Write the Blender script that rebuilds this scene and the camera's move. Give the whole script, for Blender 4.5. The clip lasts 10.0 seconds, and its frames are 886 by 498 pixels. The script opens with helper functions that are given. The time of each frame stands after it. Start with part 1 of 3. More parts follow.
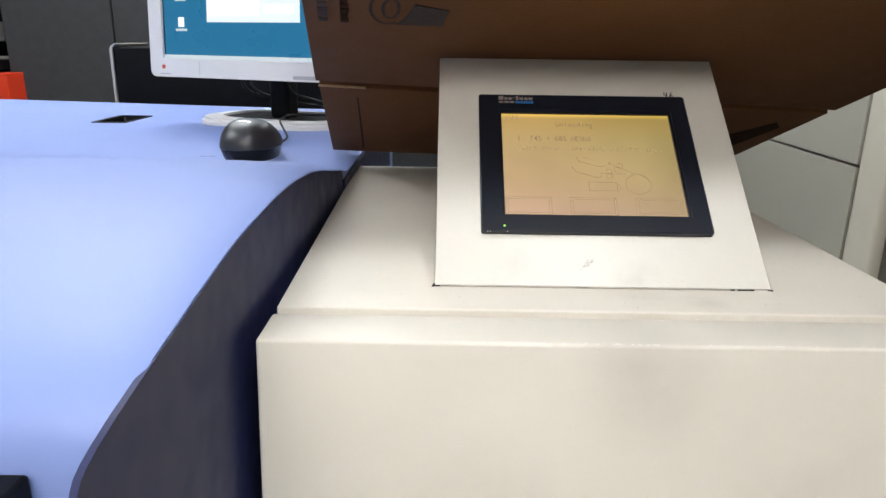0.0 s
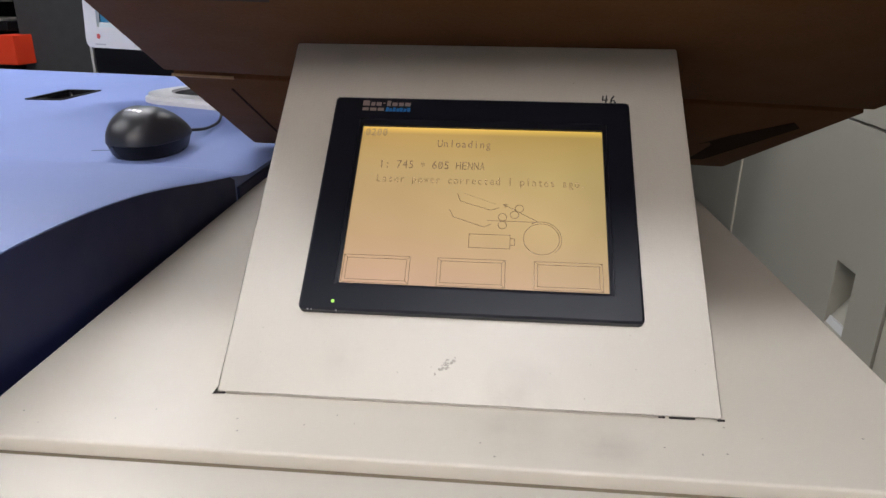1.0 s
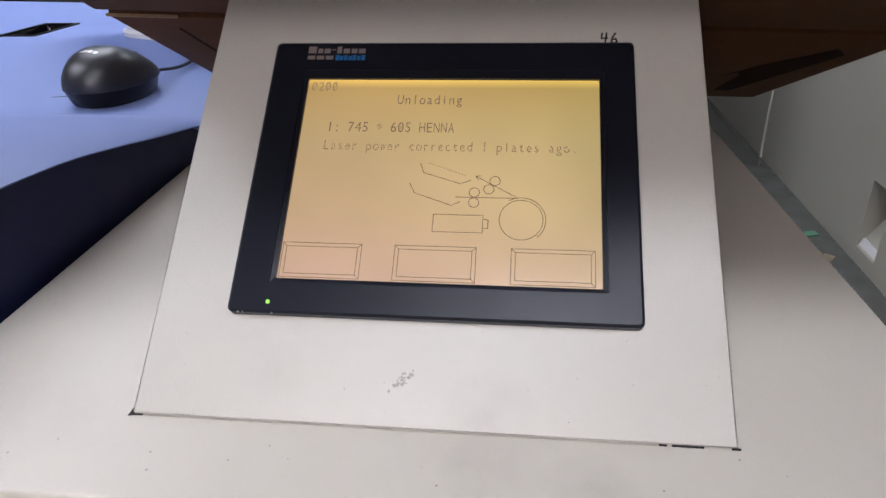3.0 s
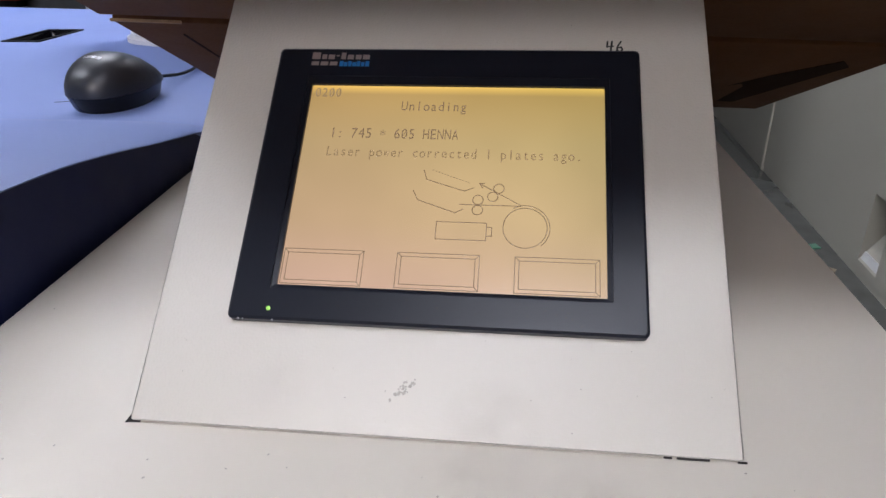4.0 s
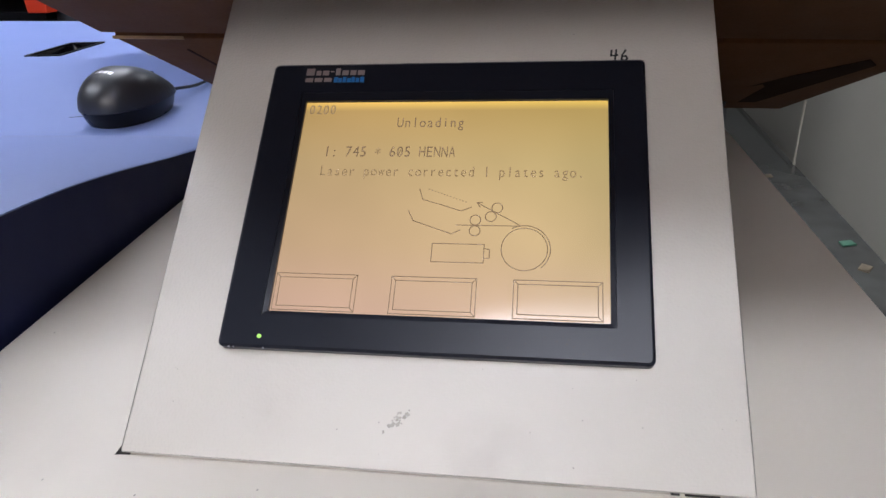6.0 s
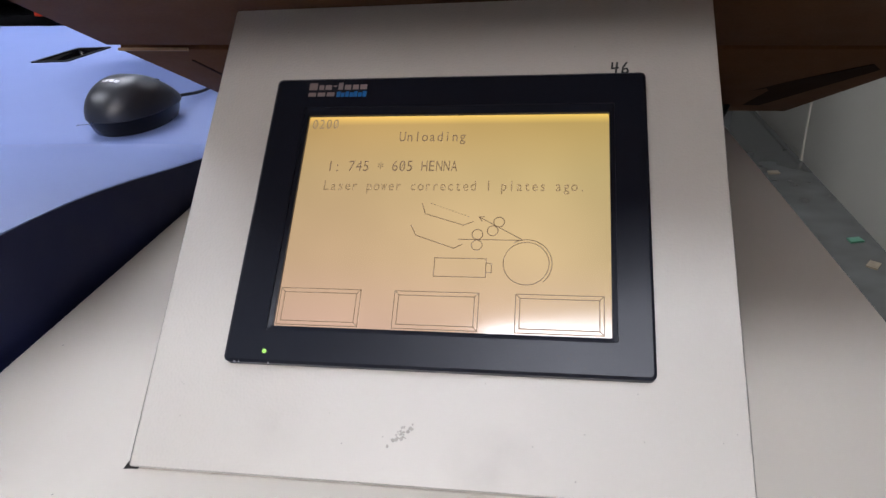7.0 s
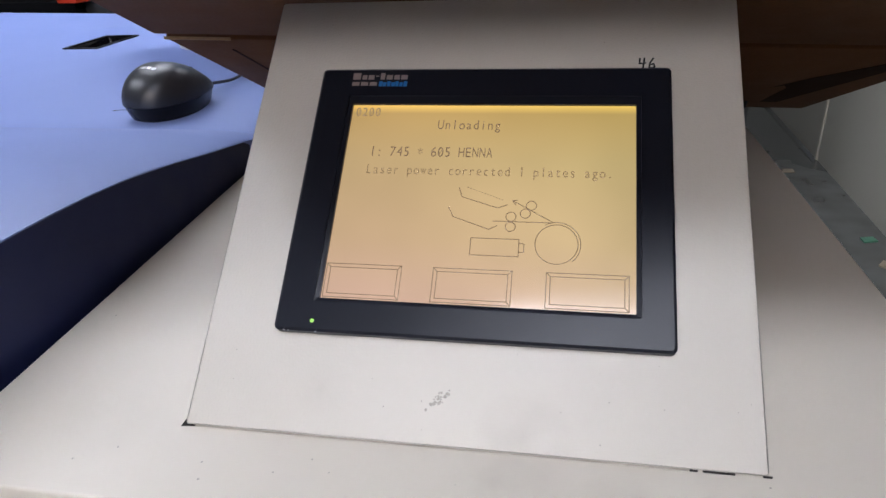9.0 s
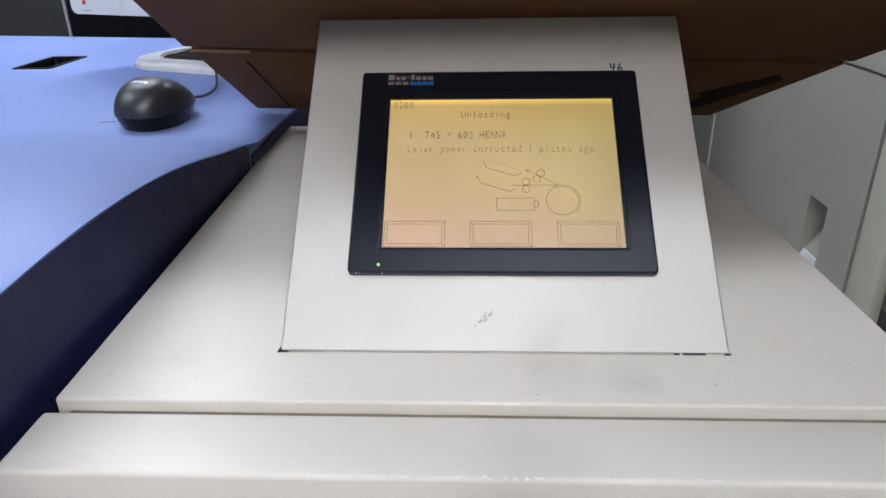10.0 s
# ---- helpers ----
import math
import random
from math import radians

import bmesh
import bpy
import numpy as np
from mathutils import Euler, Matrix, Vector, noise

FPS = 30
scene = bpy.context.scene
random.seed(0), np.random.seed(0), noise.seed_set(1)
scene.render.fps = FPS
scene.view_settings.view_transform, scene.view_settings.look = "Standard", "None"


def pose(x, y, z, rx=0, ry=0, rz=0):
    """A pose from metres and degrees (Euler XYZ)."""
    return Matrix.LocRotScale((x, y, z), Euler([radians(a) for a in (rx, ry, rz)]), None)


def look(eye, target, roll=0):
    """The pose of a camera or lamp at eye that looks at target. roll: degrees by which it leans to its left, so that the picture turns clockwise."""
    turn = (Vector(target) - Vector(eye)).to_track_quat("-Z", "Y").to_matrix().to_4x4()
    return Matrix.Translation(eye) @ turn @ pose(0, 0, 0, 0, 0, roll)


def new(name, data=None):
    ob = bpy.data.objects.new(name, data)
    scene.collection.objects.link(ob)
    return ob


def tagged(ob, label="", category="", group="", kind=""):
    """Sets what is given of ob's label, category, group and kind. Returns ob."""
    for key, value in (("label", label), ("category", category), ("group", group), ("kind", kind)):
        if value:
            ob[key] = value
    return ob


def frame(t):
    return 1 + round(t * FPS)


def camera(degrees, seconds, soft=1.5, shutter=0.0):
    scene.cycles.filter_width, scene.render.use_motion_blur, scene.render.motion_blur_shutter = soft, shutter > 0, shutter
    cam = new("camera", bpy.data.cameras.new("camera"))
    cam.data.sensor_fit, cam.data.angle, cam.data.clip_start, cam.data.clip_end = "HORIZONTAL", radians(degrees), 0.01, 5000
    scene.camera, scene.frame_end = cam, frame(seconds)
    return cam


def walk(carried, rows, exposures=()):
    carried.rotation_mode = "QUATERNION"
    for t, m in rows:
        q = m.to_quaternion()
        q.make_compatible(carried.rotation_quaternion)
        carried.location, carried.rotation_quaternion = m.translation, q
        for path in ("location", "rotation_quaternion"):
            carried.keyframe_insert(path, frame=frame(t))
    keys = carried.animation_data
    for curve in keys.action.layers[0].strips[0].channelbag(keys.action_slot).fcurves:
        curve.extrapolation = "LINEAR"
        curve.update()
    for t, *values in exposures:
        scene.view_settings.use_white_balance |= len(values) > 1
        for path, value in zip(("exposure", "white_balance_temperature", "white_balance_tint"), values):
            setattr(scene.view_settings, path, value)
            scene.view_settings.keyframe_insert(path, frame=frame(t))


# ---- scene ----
cam = camera(65.5, 10.0)
PATH = [
    (0, (0.171, 0.129, 1.154), (0.164, 2.043, 0.573), 0.8),
    (0.1, (0.195, 0.155, 1.153), (0.149, 2.065, 0.56), 1.1),
    (0.2, (0.221, 0.19, 1.153), (0.092, 2.09, 0.542), 1.0),
    (0.4, (0.255, 0.236, 1.151), (0.061, 2.121, 0.514), 0.8),
    (0.5, (0.265, 0.253, 1.154), (0.074, 2.136, 0.507), 0.8),
    (1, (0.3, 0.316, 1.17), (0.146, 2.185, 0.475), 0.6),
    (1.5, (0.323, 0.347, 1.177), (0.166, 2.168, 0.366), -0.7),
    (2, (0.325, 0.380, 1.183), (0.136, 2.158, 0.286), -1.35),
    (2.2, (0.325, 0.386, 1.183), (0.122, 2.150, 0.262), -1.5),
    (3.3, (0.323, 0.392, 1.171), (0.106, 2.167, 0.275), -1.4),
    (3.5, (0.323, 0.392, 1.173), (0.109, 2.17, 0.283), -1.3),
    (4, (0.322, 0.394, 1.171), (0.103, 2.176, 0.291), -0.9),
    (4.5, (0.323, 0.399, 1.169), (0.088, 2.184, 0.299), -1.1),
    (5, (0.319, 0.402, 1.168), (0.036, 2.169, 0.275), -2.2),
    (5.5, (0.328, 0.406, 1.167), (0.051, 2.177, 0.281), -2.3),
    (5.7, (0.331, 0.408, 1.17), (0.044, 2.181, 0.291), -2.4),
    (6.8, (0.337, 0.414, 1.18), (0.019, 2.179, 0.296), -3.5),
    (7, (0.336, 0.412, 1.182), (0.017, 2.177, 0.297), -3.5),
    (7.5, (0.333, 0.408, 1.183), (0.008, 2.169, 0.292), -2.9),
    (8, (0.334, 0.405, 1.186), (0.007, 2.163, 0.29), -3.1),
    (8.5, (0.33, 0.399, 1.187), (-0.007, 2.152, 0.285), -2.9),
    (9, (0.328, 0.388, 1.187), (-0.019, 2.139, 0.286), -2.8),
    (9.5, (0.32, 0.375, 1.187), (-0.022, 2.125, 0.281), -3.0),
    (10, (0.27, 0.282, 1.193), (0.186, 2.097, 0.357), -1.0),
]
walk(cam, [(t, look(eye, target, roll)) for t, eye, target, roll in PATH],
     exposures=((0, 0.36, 6450, 11), (0.6, 0.08, 6600, 14), (1.1, -0.10, 6530, 16), (2.0, -0.14, 6150, 19), (9.2, -0.14, 6050, 18), (10, 0.0, 5900, 15)))

# ---- world and light ----
world = bpy.data.worlds.new("room_world")
scene.world = world
world.use_nodes = True
world.node_tree.nodes["Background"].inputs["Color"].default_value = (0.6, 0.7, 1.0, 1)
world.node_tree.nodes["Background"].inputs["Strength"].default_value = 0.01
LAMP = 20.5


# ---- materials ----
def material(name, base, rough=0.5, metal=0.0, spec=0.5, vary=0.08, scale=6.0, grain=0.0, grain_scale=600.0, relief=0.0,
             relief_scale=900.0, coat=0.0, stain=None, stain_amount=0.0, stain_scale=9.0, emit=None, emit_strength=0.0, rough_vary=0.1, relief_detail=3.0, coat_rough=0.08, smudges=()):
    m = bpy.data.materials.new(name)
    m.use_nodes = True
    nt = m.node_tree
    n, l = nt.nodes, nt.links
    bsdf = n["Principled BSDF"]
    bsdf.inputs["Roughness"].default_value = rough
    bsdf.inputs["Metallic"].default_value = metal
    bsdf.inputs["Specular IOR Level"].default_value = spec
    bsdf.inputs["Coat Weight"].default_value = coat
    bsdf.inputs["Coat Roughness"].default_value = coat_rough
    co = n.new("ShaderNodeTexCoord")

    def noise_at(sc, detail=4.0):
        t = n.new("ShaderNodeTexNoise")
        t.inputs["Scale"].default_value = sc
        t.inputs["Detail"].default_value = detail
        l.new(co.outputs["Object"], t.inputs["Vector"])
        return t.outputs["Fac"]

    def remap(fac, lo, hi, a=0.0, b=1.0):
        r = n.new("ShaderNodeMapRange")
        for k, v in (("From Min", lo), ("From Max", hi), ("To Min", a), ("To Max", b)):
            r.inputs[k].default_value = v
        l.new(fac, r.inputs["Value"])
        return r.outputs["Result"]

    def mix(fac, a, b, how="MIX"):
        x = n.new("ShaderNodeMix")
        x.data_type, x.blend_type = "RGBA", how
        if isinstance(fac, float):
            x.inputs[0].default_value = fac
        else:
            l.new(fac, x.inputs[0])
        for v, k in ((a, 6), (b, 7)):
            if isinstance(v, tuple):
                x.inputs[k].default_value = v
            else:
                l.new(v, x.inputs[k])
        return x.outputs[2]

    big = noise_at(scale, 2.0)
    dark = tuple(c * (1 - vary) for c in base) + (1,)
    light = tuple(min(1, c * (1 + vary)) for c in base) + (1,)
    col = mix(remap(big, 0.12, 0.88), dark, light)
    if grain:
        fine = noise_at(grain_scale, 2.0)
        col = mix(remap(fine, 0.3, 0.7, 0.0, grain), col, tuple(c * 0.45 for c in base) + (1,))
    if stain:
        st = noise_at(stain_scale, 1.5)
        col = mix(remap(st, 0.25, 0.95, 0.0, stain_amount), col, tuple(stain) + (1,))
    for sx, sy, sz, reach, amount in smudges:
        # a rubbed-in grey smudge with a ragged rim
        far = n.new("ShaderNodeVectorMath")
        far.operation = "DISTANCE"
        l.new(co.outputs["Object"], far.inputs[0])
        far.inputs[1].default_value = (sx, sy, sz)
        inside = n.new("ShaderNodeMath")
        inside.operation = "MULTIPLY"
        l.new(remap(far.outputs["Value"], 0.0, reach, amount, 0.0), inside.inputs[0])
        l.new(remap(noise_at(0.9 / reach, 3.0), 0.25, 0.7), inside.inputs[1])
        col = mix(inside.outputs[0], col, (0.17, 0.15, 0.125, 1))
    l.new(col, bsdf.inputs["Base Color"])
    l.new(remap(noise_at(scale * 5, 1.0), 0.1, 0.9, max(0.02, rough - rough_vary), min(1, rough + rough_vary)), bsdf.inputs["Roughness"])
    if relief:
        bump = n.new("ShaderNodeBump")
        bump.inputs["Strength"].default_value = 1.0
        bump.inputs["Distance"].default_value = relief
        l.new(noise_at(relief_scale, relief_detail), bump.inputs["Height"])
        l.new(bump.outputs["Normal"], bsdf.inputs["Coat Normal" if coat else "Normal"])
    if emit:
        bsdf.inputs["Emission Color"].default_value = (*emit, 1)
        bsdf.inputs["Emission Strength"].default_value = emit_strength
    return m


M_BEIGE = material("beige_powder_coat", (0.70, 0.655, 0.575), 0.47, spec=0.45, vary=0.06, scale=4, rough_vary=0.05, relief=0.00005, relief_scale=1000, stain=(0.38, 0.35, 0.30), stain_amount=0.48, stain_scale=5, coat=0.06, coat_rough=0.2,
                   smudges=((0.295, 0.510, 0.955, 0.050, 0.30), (0.31, 0.585, 0.981, 0.028, 0.35), (0.352, 0.580, 0.981, 0.020, 0.35), (0.12, 0.60, 0.981, 0.03, 0.15), (0.40, 0.505, 0.90, 0.06, 0.14), (0.20, 0.505, 0.88, 0.05, 0.18)))
M_PANEL = material("grey_beige_textured_paint", (0.600, 0.572, 0.514), 0.45, vary=0.03, scale=5, rough_vary=0.03, coat=0.55, coat_rough=0.05, relief=0.00085, relief_scale=850, relief_detail=0.0, smudges=((0.150, 0.006, 0, 0.022, 0.30), (0.06, 0.02, 0, 0.015, 0.12)), stain=(0.42, 0.40, 0.36), stain_amount=0.20, stain_scale=5)
M_BLUE = material("light_blue_paint", (0.21, 0.285, 0.59), 0.5, vary=0.03, scale=3, rough_vary=0.02, stain=(0.30, 0.35, 0.54), stain_amount=0.15, stain_scale=6)
M_NAVY = material("navy_plastic", (0.020, 0.026, 0.082), 0.5, spec=0.25, vary=0.03, scale=9, relief=0.00002, relief_scale=1500)
M_BLACK = material("black_plastic", (0.004, 0.004, 0.005), 0.5, spec=0.12, vary=0.2, scale=12, relief=0.00005, relief_scale=900)
M_GAP = material("dark_gap", (0.02, 0.018, 0.016), 0.9, vary=0.2)
M_BEZEL = material("black_bezel_plastic", (0.008, 0.010, 0.017), 0.34, spec=0.3, vary=0.05, scale=20, rough_vary=0.02, relief=0.00003, relief_scale=1500)
M_MARK = material("dim_grey_print", (0.11, 0.10, 0.098), 0.5)
M_BRANDGREY = material("pinkish_grey_print", (0.26, 0.20, 0.185), 0.5)
M_PALEJOINT = material("pale_brown_joint", (0.40, 0.365, 0.31), 0.8, vary=0.35, scale=60)
M_SCUFF = material("grey_scuff", (0.36, 0.34, 0.30), 0.7, vary=0.3, scale=300)
M_WORN = material("worn_bright_edge", (0.70, 0.68, 0.66), 0.35, vary=0.25, scale=900)
M_INK = material("display_ink", (0.10, 0.07, 0.04), 0.5, emit=(0.20, 0.135, 0.07), emit_strength=1.0)
M_INKSOFT = material("display_soft_ink", (0.16, 0.12, 0.07), 0.5, emit=(0.27, 0.185, 0.085), emit_strength=1.0)
M_MARKER = material("black_marker", (0.005, 0.01, 0.012), 0.6)
M_GREYBAR = material("grey_print", (0.35, 0.36, 0.38), 0.5)
M_BLUEBAR = material("blue_print", (0.010, 0.15, 0.46), 0.5)
M_LED = material("green_led", (0.3, 0.6, 0.1), 0.3, emit=(0.42, 0.75, 0.15), emit_strength=0.7)
M_CARD = material("brown_cardboard", (0.145, 0.063, 0.024), 0.85, vary=0.10, scale=7, grain=0.25, grain_scale=320, relief=0.0002, relief_scale=300, spec=0.2)
M_CARDRAW = material("raw_cardboard_edge", (0.50, 0.31, 0.15), 0.9, vary=0.15, scale=40, grain=0.4, grain_scale=260)
M_PRINT = material("dark_box_print", (0.035, 0.022, 0.018), 0.8, vary=0.2, scale=60)
M_TAPE = material("brown_tape", (0.035, 0.017, 0.009), 0.9, spec=0.1, vary=0.1)
M_MOUSE = material("mouse_black", (0.018, 0.019, 0.022), 0.40, spec=0.6, vary=0.15, scale=40, relief=0.00003, relief_scale=1500)
M_MOUSESIDE = material("mouse_gloss_black", (0.005, 0.005, 0.006), 0.3, spec=0.3, vary=0.15)
M_SILVER = material("silver_print", (0.75, 0.76, 0.78), 0.35)
M_CABLE = material("black_cable", (0.015, 0.015, 0.015), 0.5)
M_GLASS = material("glossy_black", (0.006, 0.006, 0.008), 0.06, vary=0.1, coat=0.6, rough_vary=0.02)
M_TRIM = material("dull_silver_trim", (0.42, 0.41, 0.37), 0.4, vary=0.05)
M_WHITE = material("white_monitor_plastic", (0.62, 0.62, 0.61), 0.4, vary=0.03, scale=15, relief=0.00005, relief_scale=900)
M_DESKTOP = material("monitor_desktop", (0.005, 0.02, 0.04), 0.3, emit=(0.009, 0.118, 0.225), emit_strength=1.0)
M_WINDOW = material("monitor_window", (0.1, 0.1, 0.1), 0.3, emit=(0.62, 0.70, 0.70), emit_strength=1.0)
M_WINPALE = material("monitor_window_pale", (0.1, 0.1, 0.1), 0.3, emit=(0.78, 0.86, 0.92), emit_strength=1.0)
M_TASK = material("monitor_taskbar", (0.1, 0.1, 0.1), 0.3, emit=(0.40, 0.48, 0.50), emit_strength=1.0)
M_RED = material("red_print", (0.55, 0.06, 0.05), 0.5)
M_ORANGE = material("orange_red_card", (0.62, 0.035, 0.006), 0.6, vary=0.06)
M_PAPER = material("white_paper", (0.75, 0.74, 0.70), 0.8, vary=0.05)
M_TAN = material("tan_card", (0.55, 0.42, 0.27), 0.8, vary=0.1)
M_DARKWALL = material("dark_grey_partition", (0.026, 0.027, 0.029), 0.75, vary=0.08, scale=5, grain=0.25, grain_scale=260, relief=0.0003, relief_scale=220)
M_CAB = material("pale_grey_cabinet", (0.40, 0.383, 0.318), 0.30, vary=0.04, scale=2, rough_vary=0.03)
M_CABEDGE = material("cream_cabinet_trim", (0.60, 0.56, 0.46), 0.4, vary=0.05)
M_FLOOR = material("grey_green_floor", (0.11, 0.115, 0.105), 0.10, spec=0.9, vary=0.2, scale=4, rough_vary=0.05, stain=(0.05, 0.045, 0.04), stain_amount=0.7, stain_scale=9)
M_WALL = material("off_white_wall", (0.25, 0.25, 0.245), 0.8, vary=0.04, scale=2, relief=0.0005, relief_scale=120)
M_CEIL = material("white_ceiling", (0.35, 0.35, 0.35), 0.85, vary=0.03, scale=2)
M_TUBE = material("warm_lit_diffuser", (0.8, 0.8, 0.8), 0.5, emit=(1.0, 0.95, 0.885), emit_strength=LAMP * 0.93)
M_COOLTUBE = material("cool_lit_diffuser", (0.8, 0.8, 0.8), 0.5, emit=(0.94, 0.98, 1.0), emit_strength=LAMP * 1.10)
M_DEBRIS = material("green_plastic_scrap", (0.08, 0.22, 0.14), 0.6)
M_SCRAP = material("brown_scrap", (0.22, 0.18, 0.12), 0.8, vary=0.3, scale=40)


BACKLIGHT = 36.0


def lcd_material():
    m = bpy.data.materials.new("backlit_amber_lcd")
    m.use_nodes = True
    n, l = m.node_tree.nodes, m.node_tree.links
    b = n["Principled BSDF"]
    b.inputs["Base Color"].default_value = (0.20, 0.16, 0.10, 1)
    b.inputs["Roughness"].default_value = 0.5
    b.inputs["Specular IOR Level"].default_value = 0.0
    # dark film added for the LCD's viewing-angle dimming: a slanting look passes more film
    film = 0.06
    b.inputs["Coat Weight"].default_value = 1.0
    b.inputs["Coat IOR"].default_value = 1.02
    b.inputs["Coat Roughness"].default_value = 0.3
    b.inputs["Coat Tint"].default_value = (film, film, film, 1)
    co = n.new("ShaderNodeTexCoord")
    sep = n.new("ShaderNodeSeparateXYZ")
    l.new(co.outputs["Object"], sep.inputs[0])
    ramp = n.new("ShaderNodeValToRGB")
    mr = n.new("ShaderNodeMapRange")
    mr.inputs["From Min"].default_value, mr.inputs["From Max"].default_value = SCR[2], SCR[3]
    l.new(sep.outputs["Y"], mr.inputs["Value"])
    l.new(mr.outputs["Result"], ramp.inputs["Fac"])
    e = ramp.color_ramp.elements
    e[0].position, e[0].color = 0.0, (0.71, 0.47, 0.32, 1)
    e[1].position, e[1].color = 1.0, (0.95, 0.60, 0.13, 1)
    for p, c in ((0.3, (0.63, 0.435, 0.232, 1)), (0.70, (0.55, 0.39, 0.172, 1)), (0.955, (0.53, 0.345, 0.115, 1))):
        k = ramp.color_ramp.elements.new(p)
        k.color = c
    t = n.new("ShaderNodeTexNoise")
    t.inputs["Scale"].default_value = 14
    l.new(co.outputs["Object"], t.inputs["Vector"])
    mx = n.new("ShaderNodeMix")
    mx.data_type, mx.blend_type = "RGBA", "MULTIPLY"
    mx.inputs[0].default_value = 0.35
    l.new(ramp.outputs["Color"], mx.inputs[6])
    l.new(t.outputs["Fac"], mx.inputs[7])
    side_mix = n.new("ShaderNodeMix")
    side_mix.data_type, side_mix.blend_type = "RGBA", "MULTIPLY"
    mr2 = n.new("ShaderNodeMapRange")
    mr2.inputs["From Min"].default_value, mr2.inputs["From Max"].default_value = SCR[0] + 0.02, SCR[1]
    l.new(sep.outputs["X"], mr2.inputs["Value"])
    l.new(mr2.outputs["Result"], side_mix.inputs[0])
    l.new(mx.outputs[2], side_mix.inputs[6])
    side_mix.inputs[7].default_value = (0.86, 0.93, 0.82, 1)
    l.new(side_mix.outputs[2], b.inputs["Emission Color"])
    power = n.new("ShaderNodeMapRange")
    for k, v in (("From Min", SCR[2]), ("From Max", SCR[3]), ("To Min", BACKLIGHT * 0.79), ("To Max", BACKLIGHT * 1.30)):
        power.inputs[k].default_value = v
    l.new(sep.outputs["Y"], power.inputs["Value"])
    l.new(power.outputs["Result"], b.inputs["Emission Strength"])
    # glossy front glass
    gloss = n.new("ShaderNodeBsdfGlossy")
    gloss.inputs["Roughness"].default_value = 0.115
    fres = n.new("ShaderNodeFresnel")
    fres.inputs["IOR"].default_value = 1.9
    both = n.new("ShaderNodeMixShader")
    l.new(fres.outputs[0], both.inputs[0])
    l.new(b.outputs[0], both.inputs[1])
    l.new(gloss.outputs[0], both.inputs[2])
    l.new(both.outputs[0], n["Material Output"].inputs["Surface"])
    return m


# ---- mesh helpers ----
FRAMES = {}


def thing(name, m, label, category, group="", kind=""):
    """An Empty at the thing's base; its parts are given in its own axes."""
    ob = new(name)
    ob.matrix_world = m
    FRAMES[ob] = m
    return tagged(ob, label, category, group, kind)


def part(name, bm, mat, parent=None, label="", smooth=False):
    me = bpy.data.meshes.new(name)
    bmesh.ops.recalc_face_normals(bm, faces=bm.faces)
    bm.to_mesh(me)
    bm.free()
    me.materials.append(mat)
    for p in me.polygons:
        p.use_smooth = smooth
    if smooth:
        me.set_sharp_from_angle(angle=radians(40))
    ob = new(name, me)
    if parent:
        ob.parent = parent
    if label:
        ob["label"] = label
    return ob


def structure(name, bm, mat, label="", category=""):
    ob = part(name, bm, mat)
    return tagged(ob, label, category, "", "structure")


def block(x0, x1, y0, y1, z0, z1, bevel=0.0, segs=2, bm=None):
    own = bmesh.new()
    bmesh.ops.create_cube(own, size=1.0)
    for v in own.verts:
        v.co = Vector(((x0 + x1) / 2 + v.co.x * (x1 - x0), (y0 + y1) / 2 + v.co.y * (y1 - y0), (z0 + z1) / 2 + v.co.z * (z1 - z0)))
    if bevel:
        bmesh.ops.bevel(own, geom=own.edges[:], offset=bevel, segments=segs, affect="EDGES", profile=0.5)
    if bm is None:
        return own
    me = bpy.data.meshes.new("tmp")
    own.to_mesh(me)
    own.free()
    bm.from_mesh(me)
    bpy.data.meshes.remove(me)
    return bm


def prism(points, h0, h1, axis="z", bevel=0.0, segs=2):
    """A polygon drawn in a plane and pulled along axis from h0 to h1; with axis x the points are (y, z)."""
    bm = bmesh.new()
    put = {"z": lambda a, b, h: (a, b, h), "x": lambda a, b, h: (h, a, b), "y": lambda a, b, h: (a, h, b)}[axis]
    lo = [bm.verts.new(put(a, b, h0)) for a, b in points]
    hi = [bm.verts.new(put(a, b, h1)) for a, b in points]
    bm.faces.new(lo)
    bm.faces.new(hi)
    k = len(points)
    for i in range(k):
        bm.faces.new((lo[i], lo[(i + 1) % k], hi[(i + 1) % k], hi[i]))
    bmesh.ops.recalc_face_normals(bm, faces=bm.faces)
    if bevel:
        bmesh.ops.bevel(bm, geom=bm.edges[:], offset=bevel, segments=segs, affect="EDGES", profile=0.5)
    return bm


def tube(points, r, sides=8, close=False):
    """A round bar along a line of points."""
    bm = bmesh.new()
    pts = [Vector(p) for p in points]
    rings = []
    for i, p in enumerate(pts):
        a = pts[(i - 1) % len(pts)] if close or i else p
        b = pts[(i + 1) % len(pts)] if close or i < len(pts) - 1 else p
        q = (b - a).to_track_quat("Z", "Y")
        rings.append([bm.verts.new(p + q @ Vector((r * math.cos(2 * math.pi * j / sides), r * math.sin(2 * math.pi * j / sides), 0))) for j in range(sides)])
    for i in range(len(rings) if close else len(rings) - 1):
        A, B = rings[i], rings[(i + 1) % len(rings)]
        for j in range(sides):
            bm.faces.new((A[j], A[(j + 1) % sides], B[(j + 1) % sides], B[j]))
    if not close:
        bm.faces.new(rings[0])
        bm.faces.new(rings[-1])
    return bm


